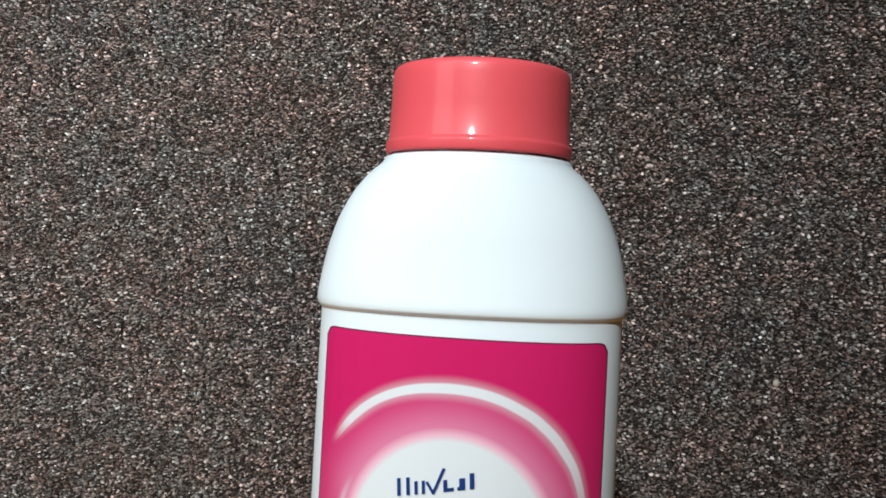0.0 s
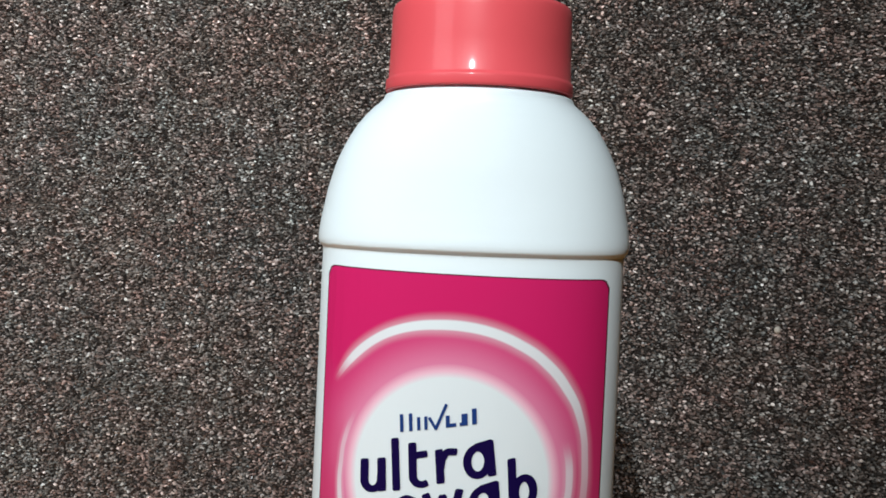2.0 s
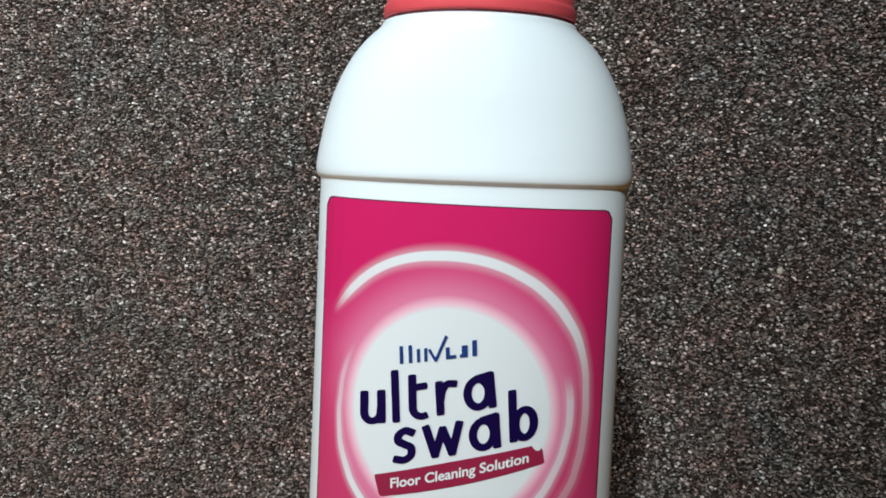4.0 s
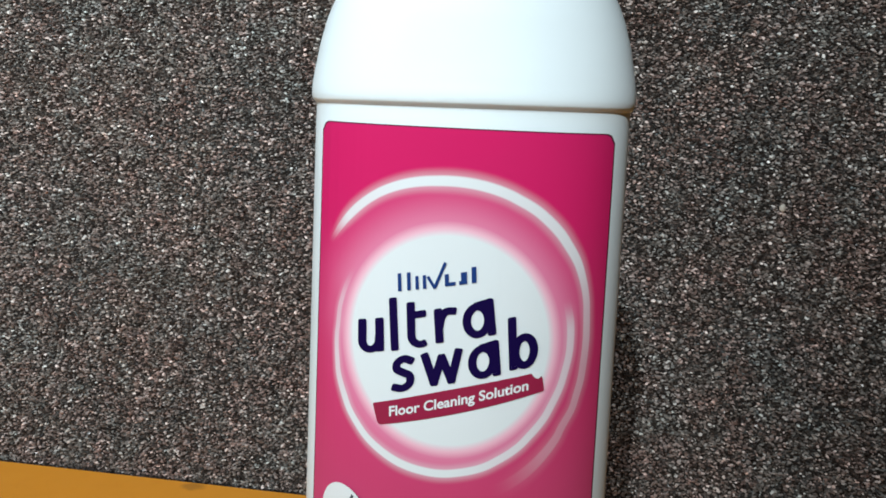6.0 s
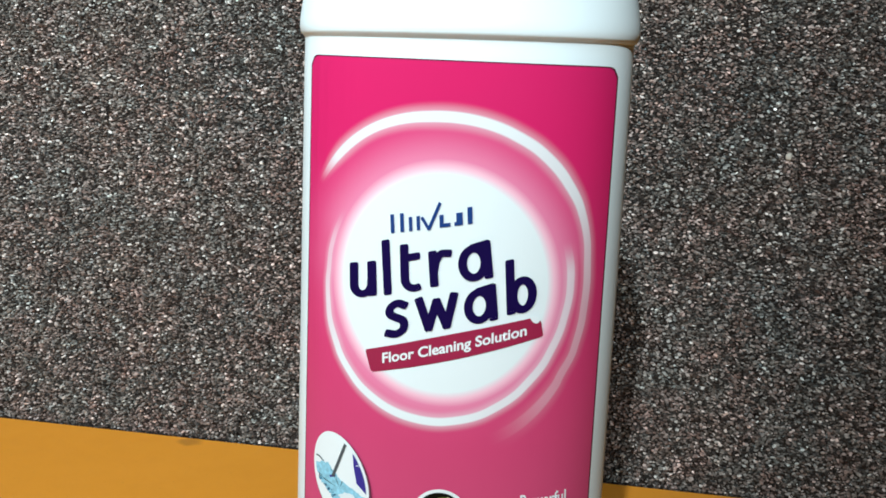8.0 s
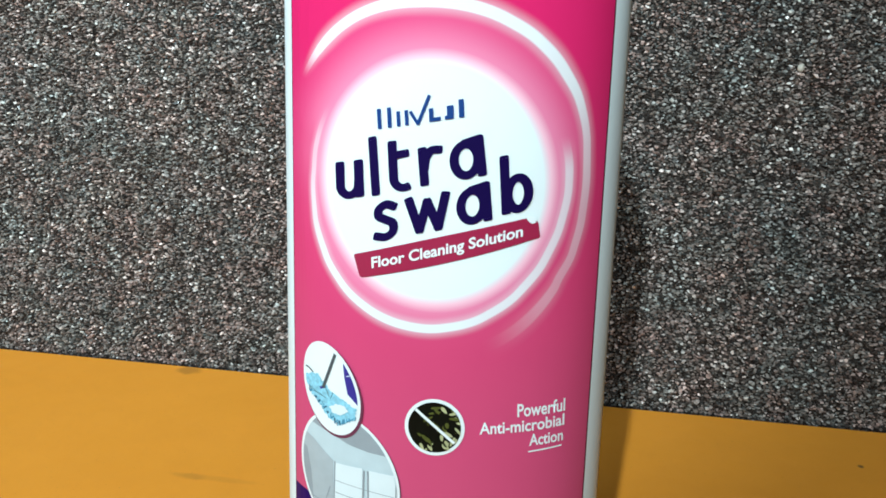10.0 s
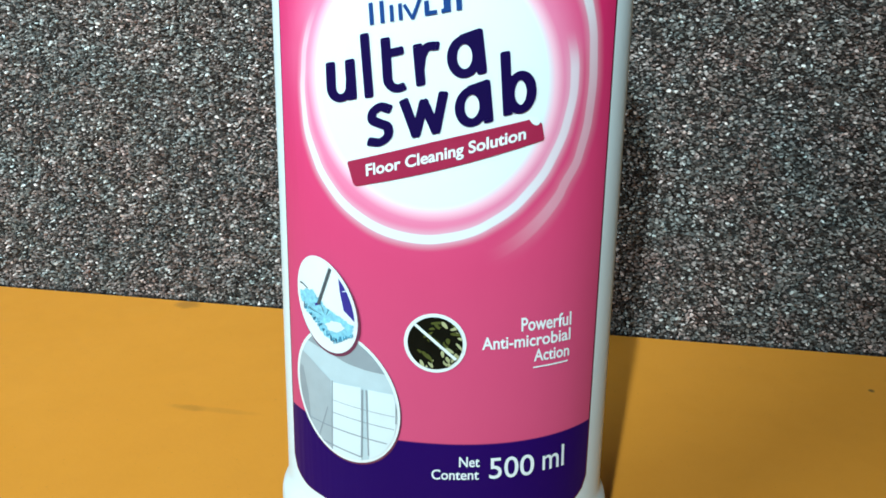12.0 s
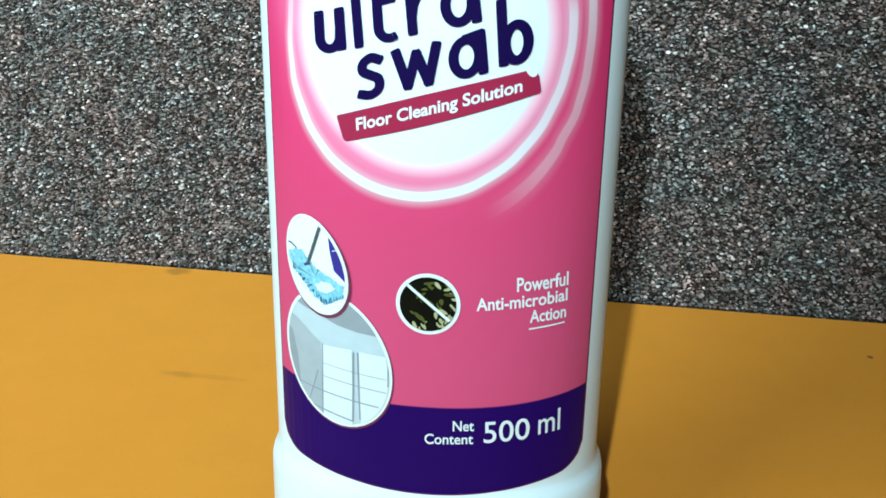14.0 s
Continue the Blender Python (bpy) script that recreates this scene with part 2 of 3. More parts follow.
WALL_Y, X0, X1, Y0, FLOOR_Z, TOP_Z = 0.27, -1.5, 1.5, -1.0, -0.75, 1.85
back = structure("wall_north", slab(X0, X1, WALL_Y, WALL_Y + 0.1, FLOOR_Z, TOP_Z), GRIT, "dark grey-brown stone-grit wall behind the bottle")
structure("wall_west", slab(X0 - 0.1, X0, Y0 - 0.1, WALL_Y + 0.1, FLOOR_Z, TOP_Z), PAINT, "plain painted wall closing the room")
structure("wall_east", slab(X1, X1 + 0.1, Y0 - 0.1, WALL_Y + 0.1, FLOOR_Z, TOP_Z), PAINT, "plain painted wall closing the room")
# the south wall has an opening behind the added fill lamp
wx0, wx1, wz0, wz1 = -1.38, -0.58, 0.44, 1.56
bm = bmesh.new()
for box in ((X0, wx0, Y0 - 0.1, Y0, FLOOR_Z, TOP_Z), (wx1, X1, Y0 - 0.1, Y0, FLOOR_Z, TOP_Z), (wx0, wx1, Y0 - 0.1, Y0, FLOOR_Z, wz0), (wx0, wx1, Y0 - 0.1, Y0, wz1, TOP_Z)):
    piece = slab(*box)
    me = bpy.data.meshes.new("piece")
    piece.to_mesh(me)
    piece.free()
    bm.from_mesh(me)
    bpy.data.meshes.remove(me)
structure("wall_south", bm, PAINT, "plain painted wall with an opening behind the added fill lamp")
structure("ceiling", slab(X0 - 0.1, X1 + 0.1, Y0 - 0.1, WALL_Y + 0.1, TOP_Z, TOP_Z + 0.1), PAINT, "plain painted ceiling")
structure("floor", slab(X0 - 0.1, X1 + 0.1, Y0 - 0.1, WALL_Y + 0.1, FLOOR_Z - 0.1, FLOOR_Z), FLOOR, "plain tiled floor under the table")

table = tagged(new("table"), "ochre-yellow laminate table pushed against the grit wall", "table")
part("tabletop", slab(-0.62, 0.62, -0.52, WALL_Y - 0.0008, -0.03, 0.0, 0.0015), OCHRE, table, "", False)
for lx in (-0.57, 0.57):
    for ly in (-0.46, 0.21):
        part("leg", slab(lx - 0.025, lx + 0.025, ly - 0.025, ly + 0.025, FLOOR_Z, -0.0295, 0.002), OCHRE, table, "", False)

# ---- the bottle ----
BOTTLE_AT, BOTTLE_YAW = (-0.0019, 0.0966, 0.0), 2.8
# height, half width, half depth, squareness
PROFILE = [(0.0000, 0.0320, 0.0188, 2.25), (0.0006, 0.0338, 0.0202, 2.25), (0.0020, 0.0351, 0.0213, 2.25), (0.0045, 0.0358, 0.0219, 2.25),
           (0.0100, 0.0361, 0.0221, 2.25), (0.0310, 0.0359, 0.0220, 2.25), (0.0345, 0.0358, 0.0219, 2.25), (0.0362, 0.0354, 0.0216, 2.25),
           (0.0376, 0.0347, 0.0211, 2.25), (0.0388, 0.0343, 0.0207, 2.25), (0.0460, 0.0342, 0.02065, 2.25), (0.1000, 0.0338, 0.02065, 2.25),
           (0.1690, 0.03335, 0.02065, 2.25), (0.1720, 0.03330, 0.0205, 2.25), (0.1729, 0.0334, 0.0206, 2.25), (0.1733, 0.0338, 0.0213, 2.25), (0.1738, 0.0341, 0.0219, 2.25),
           (0.1750, 0.0343, 0.0221, 2.25), (0.1775, 0.0341, 0.0219, 2.25), (0.1815, 0.0334, 0.0216, 2.25), (0.1860, 0.0325, 0.0214, 2.22),
           (0.1905, 0.0312, 0.0213, 2.2), (0.1935, 0.0300, 0.0212, 2.18), (0.1965, 0.0285, 0.0211, 2.15), (0.1995, 0.0267, 0.0210, 2.1),
           (0.2020, 0.0247, 0.0209, 2.05), (0.2037, 0.0230, 0.0208, 2.0), (0.2049, 0.0215, 0.0206, 2.0), (0.2056, 0.0209, 0.0205, 2.0),
           (0.2063, 0.0206, 0.0203, 2.0), (0.2066, 0.0198, 0.0198, 2.0), (0.2067, 0.0190, 0.0190, 2.0), (0.2082, 0.0188, 0.0188, 2.0)]


def section(z):
    zs = [p[0] for p in PROFILE]
    return tuple(float(np.interp(z, zs, [p[k] for p in PROFILE])) for k in (1, 2, 3))


LEAN = 0.0085                 # the moulding leans a little to the east


def on_front(x, z, lift):
    """The place on the bottle's front at x and z, lifted off by lift."""
    a, b, n = section(z)
    k = min(0.999, abs(x - LEAN * (z - 0.1)) / a)
    return Vector((x, -b * (1 - k ** n) ** (1 / n) - lift, z))


def loft(rings, close_top=True, close_bottom=True):
    bm = bmesh.new()
    rows = [[bm.verts.new(p) for p in ring] for ring in rings]
    m = len(rows[0])
    for lo, hi in zip(rows, rows[1:]):
        for i in range(m):
            bm.faces.new((lo[i], lo[(i + 1) % m], hi[(i + 1) % m], hi[i]))
    if close_bottom:
        bm.faces.new(rows[0][::-1])
    if close_top:
        bm.faces.new(rows[-1])
    return bm


def oval_ring(z, a, b, n, m=224):
    out = []
    for i in range(m):
        t = 2 * math.pi * i / m
        c, s = math.cos(t), math.sin(t)
        out.append((LEAN * (z - 0.1) + a * math.copysign(abs(c) ** (2 / n), c), b * math.copysign(abs(s) ** (2 / n), s), z))
    return out


def smooth_profile(rows, steps=4):
    """Catmull-Rom between the rows, so that the wall of the bottle has no facets."""
    out = []
    for i in range(len(rows) - 1):
        p0, p1, p2, p3 = (rows[max(0, min(len(rows) - 1, i + k))] for k in (-1, 0, 1, 2))
        for j in range(steps):
            f = j / steps
            out.append(tuple(p1[k] + (p2[k] - p1[k]) * f if k == 0 else
                             p1[k] + 0.5 * f * (p2[k] - p0[k] + f * (2 * p0[k] - 5 * p1[k] + 4 * p2[k] - p3[k] + f * (3 * (p1[k] - p2[k]) + p3[k] - p0[k]))) if abs(p2[0] - p1[0]) < 0.006 else
                             p1[k] + (p2[k] - p1[k]) * f for k in range(4)))
    return out + [rows[-1]]


PROFILE = smooth_profile(PROFILE)
bottle = tagged(new("bottle"), "white plastic floor-cleaner bottle with coral cap and magenta label", "bottle")
bottle.matrix_world = pose(*BOTTLE_AT, 0, 0, BOTTLE_YAW)
part("body", loft([oval_ring(*p) for p in PROFILE]), HDPE, bottle, "white moulded plastic bottle body")

CAP = [(0.20715, 0.0186), (0.20715, 0.0203), (0.2073, 0.0205), (0.2076, 0.0206), (0.2091, 0.0206), (0.2095, 0.02055), (0.2098, 0.0202), (0.2102, 0.02002), (0.2170, 0.0198), (0.2230, 0.01968), (0.2244, 0.0196),
       (0.2251, 0.01945), (0.2256, 0.0192), (0.2259, 0.0188), (0.22605, 0.0183), (0.2260, 0.0178), (0.2257, 0.0170), (0.2257, 0.0120)]
part("cap", loft([oval_ring(z, r, r, 2.0, 160) for z, r in CAP]), CORAL, bottle, "glossy coral screw cap with a rim")


# ---- the printed label ----
def sheet(inside, x0, x1, z0, z1, lift, step=0.0007):
    """A grid on the bottle's front, its border drawn in to the outline that inside(x, z) gives as a pulled-in point."""
    nx, nz = round((x1 - x0) / step), round((z1 - z0) / step)
    bm = bmesh.new()
    rows = []
    for j in range(nz + 1):
        rows.append([bm.verts.new(on_front(*inside(i / nx, j / nz), lift)) for i in range(nx + 1)])
    for lo, hi in zip(rows, rows[1:]):
        for i in range(nx):
            bm.faces.new((lo[i], lo[i + 1], hi[i + 1], hi[i]))
    return bm


LX0, LX1, LZ0, LZ1 = -0.0297, 0.0303, 0.0382, 0.1685


def label_outline(u, v):
    x = LX0 + (LX1 - LX0) * u
    mid = (LX0 + LX1) / 2
    k = (x - mid) / (LX1 - mid)
    low = LZ0 + 0.0042 * k * k            # the lower edge curves up at its ends
    r = 0.0032                            # rounded lower corners
    e = min(x - LX0, LX1 - x)
    if e < r * 1.4:
        low += r * 1.4 - math.sqrt(max(0, (r * 1.4) ** 2 - (r * 1.4 - e) ** 2))
    high = LZ1 + 0.0006 * (LX1 - x) / (LX1 - LX0)
    if e < r * 0.6:
        high -= r * 0.6 - math.sqrt(max(0, (r * 0.6) ** 2 - (r * 0.6 - e) ** 2))
    z = low + (high - low) * v
    side = (LX1 - x) / (LX1 - LX0)        # the west edge leans in a little towards the top
    return x + side * 0.0144 * (z - 0.1) + (1 - side) * 0.0026 * (z - 0.1), z


label = part("label", sheet(label_outline, LX0, LX1, LZ0, LZ1, 0.00018), LABEL, bottle, "magenta printed label with white ring and violet foot")


def label_border(u, v):
    """A hair wider than the sheet all round."""
    x, z = label_outline(u, v)
    return x + 0.00052 * (u - 0.5), z + 0.00052 * (v - 0.5)


part("label_edge", sheet(label_border, LX0, LX1, LZ0, LZ1, 0.00010), plain("cut_edge", (0.10, 0.010, 0.035), 0.5, 0.3, 0.1, 300), label, "dark cut edge of the label")


def patch(name, outline, material, lift, text=""):
    """A printed shape: a fan of thin rings from its centre to its outline, laid on the bottle's front."""
    cx = sum(p[0] for p in outline) / len(outline)
    cz = sum(p[1] for p in outline) / len(outline)
    size = max(math.hypot(p[0] - cx, p[1] - cz) for p in outline)
    rings = max(1, math.ceil(size / 0.0012))
    bm = bmesh.new()
    centre = bm.verts.new(on_front(cx, cz, lift))
    rows = [[bm.verts.new(on_front(cx + (x - cx) * k / rings, cz + (z - cz) * k / rings, lift)) for x, z in outline] for k in range(1, rings + 1)]
    m = len(outline)
    for i in range(m):
        bm.faces.new((centre, rows[0][i], rows[0][(i + 1) % m]))
        for lo, hi in zip(rows, rows[1:]):
            bm.faces.new((lo[i], hi[i], hi[(i + 1) % m], lo[(i + 1) % m]))
    bmesh.ops.recalc_face_normals(bm, faces=bm.faces[:])
    return part(name, bm, material, label, text)


def egg(cx, cz, a, b, tilt, taper=0.0, m=72):
    """An egg: half axes a (long) and b, its long axis leaning by tilt degrees to the left of upright."""
    out, t0 = [], radians(tilt)
    for i in range(m):
        t = 2 * math.pi * i / m
        p, q = b * math.cos(t) * (1 - taper * math.sin(t)), a * math.sin(t)
        out.append((cx + p * math.cos(t0) - q * math.sin(t0), cz + p * math.sin(t0) + q * math.cos(t0)))
    return out


def dense(points, gap=0.0006):
    out = []
    for (x0, z0), (x1, z1) in zip(points, points[1:] + points[:1]):
        k = max(1, math.ceil(math.hypot(x1 - x0, z1 - z0) / gap))
        out += [(x0 + (x1 - x0) * i / k, z0 + (z1 - z0) * i / k) for i in range(k)]
    return out


def stroke(points, width):
    """The outline of a line of that width through the points."""
    left, right = [], []
    for i, (x, z) in enumerate(points):
        (xa, za), (xb, zb) = points[max(0, i - 1)], points[min(len(points) - 1, i + 1)]
        d = math.hypot(xb - xa, zb - za)
        nx, nz = -(zb - za) / d * width / 2, (xb - xa) / d * width / 2
        left.append((x + nx, z + nz))
        right.append((x - nx, z - nz))
    return dense(left + right[::-1])


def lettering(body, x, z, width, height, rise, lean, material, bold=0.0, lift=0.00042, text=""):
    """Printed words: the baseline starts at x, z and climbs by rise; the uprights lean by lean; width and height are those of the inked box."""
    data = bpy.data.curves.new("lettering", "FONT")
    data.body, data.size, data.offset, data.resolution_u = body, 1.0, bold, 4
    temp = new("lettering", data)
    me = bpy.data.meshes.new_from_object(temp.evaluated_get(bpy.context.evaluated_depsgraph_get()))
    bpy.data.objects.remove(temp)
    bpy.data.curves.remove(data)
    bm = bmesh.new()
    bm.from_mesh(me)
    bpy.data.meshes.remove(me)
    x0, x1 = min(v.co.x for v in bm.verts), max(v.co.x for v in bm.verts)
    y1 = max(v.co.y for v in bm.verts)
    sx, sy = width / (x1 - x0), height / y1
    for v in bm.verts:
        v.co = Vector(((v.co.x - x0) * sx, v.co.y * sy, 0))
    k = 0.0009
    while k < width:
        bmesh.ops.bisect_plane(bm, geom=bm.verts[:] + bm.edges[:] + bm.faces[:], plane_co=(k, 0, 0), plane_no=(1, 0, 0))
        k += 0.0009
    for v in bm.verts:
        p, q = v.co.x, v.co.y
        v.co = on_front(x + p - lean * q, z + q + rise * p, lift)
    return part("lettering", bm, material, label, text)


# words, drawn with a thick round pen; units are the height of a small letter
def bowl(cx, cy, rx, ry, a0, a1, m=22):
    return [(cx + rx * math.cos(radians(a0 + (a1 - a0) * i / m)), cy + ry * math.sin(radians(a0 + (a1 - a0) * i / m))) for i in range(m + 1)]


def curve_through(points, m=6):
    out = []
    for i in range(len(points) - 1):
        p0, p1, p2, p3 = (points[max(0, min(len(points) - 1, i + k))] for k in (-1, 0, 1, 2))
        for j in range(m):
            f = j / m
            out.append(tuple(p1[k] + 0.5 * f * (p2[k] - p0[k] + f * (2 * p0[k] - 5 * p1[k] + 4 * p2[k] - p3[k] + f * (3 * (p1[k] - p2[k]) + p3[k] - p0[k]))) for k in (0, 1)))
    return out + [points[-1]]


# each letter: the width and height of its inked box, and its strokes
GLYPHS = {
    "u": (0.76, 1.0, [[(0.12, 0.91), (0.12, 0.40), *bowl(0.37, 0.37, 0.25, 0.275, 185, 345), (0.62, 0.46)], [(0.62, 0.91), (0.64, 0.09)]]),
    "l": (0.28, 1.55, [[(0.13, 1.46), (0.15, 0.09)]]),
    "t": (0.64, 1.35, [[(0.14, 1.26), (0.14, 0.42), *bowl(0.41, 0.37, 0.27, 0.275, 185, 290)], [(0.14, 0.95), (0.50, 0.97)]]),
    "r": (0.68, 1.0, [[(0.12, 0.91), (0.14, 0.09)], curve_through([(0.15, 0.46), (0.21, 0.70), (0.36, 0.87), (0.58, 0.86)])]),
    "a": (0.95, 1.02, [bowl(0.43, 0.465, 0.31, 0.37, 0, 360, 36), [(0.79, 0.92), (0.83, 0.09)], [(0.43, 0.86), (0.79, 0.91)]]),
    "s": (0.72, 1.0, [curve_through([(0.60, 0.82), (0.39, 0.905), (0.19, 0.82), (0.17, 0.65), (0.36, 0.53), (0.56, 0.41), (0.56, 0.20), (0.35, 0.095), (0.10, 0.15)])]),
    "w": (1.24, 1.0, [[(0.13, 0.90), (0.37, 0.12)], [(0.37, 0.12), (0.62, 0.80)], [(0.62, 0.80), (0.88, 0.12)], [(0.88, 0.12), (1.11, 0.90)]]),
    "b": (0.86, 1.45, [[(0.13, 1.36), (0.14, 0.09)], bowl(0.47, 0.47, 0.27, 0.375, 0, 360, 36)]),
}


def pen(line, place, lift, rx=0.124, ry=0.100):
    """One stroke of a broad pen with blunt ends, thicker across than up, laid on the bottle's front; place turns the letter's units into metres."""
    line = curve_through(line, 4) if len(line) < 4 else line
    bm = bmesh.new()
    pairs = []
    for i, (x, y) in enumerate(line):
        (xa, ya), (xb, yb) = line[max(0, i - 1)], line[min(len(line) - 1, i + 1)]
        k = math.hypot(xb - xa, yb - ya) or 1
        nx, ny = -(yb - ya) / k * rx, (xb - xa) / k * ry
        pairs.append([bm.verts.new(on_front(*place(x + nx * f, y + ny * f), lift)) for f in (1, 0.33, -0.33, -1)])
    for p, q in zip(pairs, pairs[1:]):
        for j in range(3):
            bm.faces.new((p[j], p[j + 1], q[j + 1], q[j]))
    for (x, y), (xo, yo), side in ((line[0], line[1], pairs[0]), (line[-1], line[-2], pairs[-1])):
        away = math.atan2(y - yo, x - xo)
        fan = []
        for t in np.linspace(-1.57, 1.57, 13):      # blunt ends with rounded corners
            c, d = math.cos(t), math.sin(t)
            p, q = 0.75 * c ** 0.5, math.copysign(abs(d) ** 0.5, d)
            fan.append(bm.verts.new(on_front(*place(x + rx * (p * math.cos(away) - q * math.sin(away)), y + ry * (p * math.sin(away) + q * math.cos(away))), lift)))
        hub = bm.verts.new(on_front(*place(x, y), lift))
        for p, q in zip(fan, fan[1:]):
            bm.faces.new((hub, p, q))
    for f in bm.faces:
        f.normal_update()
        if f.normal.y > 0:
            f.normal_flip()
    return bm


def pen_letter(letter, base, end, top):
    """A printed letter in a slanted box: its lower left, lower right and upper left corners, in millimetres on the bottle's front."""
    wide, high, lines = GLYPHS[letter]

    def place(p, q):
        return tuple(0.001 * (base[k] + (end[k] - base[k]) * p / wide + (top[k] - base[k]) * q / high) for k in (0, 1))
    bm = bmesh.new()
    for i, line in enumerate(lines):
        piece = pen(line, place, 0.00040 + 0.00001 * i)
        me = bpy.data.meshes.new("pen")
        piece.to_mesh(me)
        piece.free()
        bm.from_mesh(me)
        bpy.data.meshes.remove(me)
    return part("lettering", bm, INK_NAVY, label)


for letter, base, end, top in (
        ("u", (-19.07, 122.31), (-13.36, 123.44), (-19.21, 129.56)),
        ("l", (-12.07, 123.60), (-10.20, 123.99), (-12.66, 134.74)),
        ("t", (-8.52, 124.60), (-4.12, 125.43), (-9.03, 134.17)),
        ("r", (-2.81, 126.02), (1.77, 126.95), (-3.29, 133.29)),
        ("a", (2.88, 127.30), (9.37, 128.60), (2.24, 135.00)),
        ("s", (-11.60, 114.89), (-6.67, 116.21), (-11.78, 122.45)),
        ("w", (-5.26, 116.54), (3.28, 118.45), (-5.75, 124.00)),
        ("a", (4.21, 118.95), (10.61, 120.35), (3.74, 126.50)),
        ("b", (12.10, 121.20), (17.91, 122.43), (11.37, 132.25))):
    pen_letter(letter, base, end, top)

# the maker's mark as plain blue strokes with a tick
for x, w, h in ((-0.0107, 0.00055, 0.0036), (-0.0088, 0.00055, 0.0036), (-0.0071, 0.0005, 0.0027), (-0.0056, 0.0005, 0.0027), (-0.0012, 0.0021, 0.0007), (-0.0012, 0.0006, 0.0024), (0.0016, 0.0016, 0.0007), (0.0020, 0.0009, 0.0024), (0.0041, 0.0007, 0.0032)):
    w, z = w * (1.35 if h > w else 1.0), 0.1362 + 0.18 * (x + 0.0107)
    patch("maker_mark", dense([(x, z), (x + w, z + 0.18 * w), (x + w - 0.06 * h, z + 0.18 * w + h), (x - 0.06 * h, z + h)], 0.0003), INK_BLUE, 0.00042)
for line in ([(-0.0047, 0.1397), (-0.0032, 0.1374)], [(-0.0033, 0.1374), (-0.00125, 0.1427)]):
    patch("maker_mark", stroke([(line[0][0] + (line[1][0] - line[0][0]) * i / 6, line[0][1] + (line[1][1] - line[0][1]) * i / 6) for i in range(7)], 0.0006), INK_BLUE, 0.00044)

# crimson bar and its words
bar = [(-0.0154 + 0.0330 * i / 30, 0.1123 + 0.0087 * i / 30 + 0.0003 * math.sin(math.pi * i / 30)) for i in range(31)]
bar += [(0.0186, 0.1203), (0.0189, 0.1198), (0.0193, 0.1174), (0.0191, 0.1171)]
bar += [(0.0188 - 0.0326 * i / 30, 0.1170 - 0.0091 * i / 30 - 0.0004 * math.sin(math.pi * i / 30)) for i in range(31)]
bar += [(-0.0142, 0.1080), (-0.0145, 0.1084), (-0.0155, 0.1119)]
patch("bar", dense(bar, 0.0008), INK_RED, 0.00038, "crimson printed bar")
patch("splash", egg(0.0176, 0.1206, 0.0010, 0.00065, 62, 0.3, 20), INK_WHITE, 0.00050, "white printed splash")
lettering("Floor Cleaning Solution", -0.0119, 0.1100, 0.0281, 0.0021, 0.266, 0.03, INK_WHITE, 0.024, 0.0005)

lettering("Powerful", 0.0166, 0.0813, 0.0091, 0.0027, 0.035, 0.03, INK_WHITE, 0.018)
lettering("Anti-microbial", 0.0095, 0.0777, 0.0162, 0.00245, 0.055, 0.03, INK_WHITE, 0.018)
lettering("Action", 0.0191, 0.0750, 0.0065, 0.00245, 0.035, 0.03, INK_WHITE, 0.018)
patch("underline", stroke([(0.0190 + 0.0064 * i / 8, 0.0737 + 0.0005 * i / 8) for i in range(9)], 0.00032), INK_WHITE, 0.00042)
lettering("Net", 0.0055, 0.0526, 0.0040, 0.0022, 0.04, 0.0, INK_WHITE, 0.014)
lettering("Content", 0.0001, 0.0495, 0.0093, 0.0022, 0.045, 0.0, INK_WHITE, 0.014)
lettering("500", 0.0114, 0.0501, 0.0086, 0.0046, 0.05, 0.02, INK_WHITE, 0.006)
lettering("ml", 0.0216, 0.0511, 0.0041, 0.0048, 0.05, 0.02, INK_WHITE, 0.006)

# the room picture in its oval
GREY = plain("print_grey", (0.27, 0.30, 0.33), 0.45, 0.25, 0.12, 300)
PALE = plain("print_pale_blue", (0.47, 0.55, 0.59), 0.45, 0.25, 0.1, 300)
WALLGREY = plain("print_wall_grey", (0.36, 0.40, 0.43), 0.45, 0.25, 0.12, 300)
TILE = plain("print_white_tile", (0.64, 0.70, 0.73), 0.45, 0.25, 0.04, 300)
LINE = plain("print_line", (0.26, 0.28, 0.31), 0.45, 0.25, 0.1, 300)
SHADE = plain("print_edge", (0.12, 0.025, 0.06), 0.4, 0.4, 0.1, 300)
AQUA = plain("print_aqua", (0.25, 0.50, 0.64), 0.45, 0.25, 0.6, 1300)
TEAL = plain("print_teal", (0.07, 0.22, 0.34), 0.45, 0.25, 0.4, 900)
DARKLINE = plain("print_dark_line", (0.07, 0.08, 0.09), 0.45, 0.2, 0.1, 300)
DEEP = plain("print_deep_teal", (0.02, 0.07, 0.13), 0.45, 0.25, 0.4, 900)
INDIGO = plain("print_indigo", (0.035, 0.025, 0.22), 0.45, 0.25, 0.1, 300)
BLACK = plain("print_black", (0.005, 0.005, 0.003), 0.45, 0.06, 0.3, 600)
OLIVE = plain("print_olive", (0.075, 0.080, 0.018), 0.45, 0.08, 0.3, 600)
MOSS = plain("print_moss", (0.38, 0.38, 0.20), 0.45, 0.1, 0.3, 600)


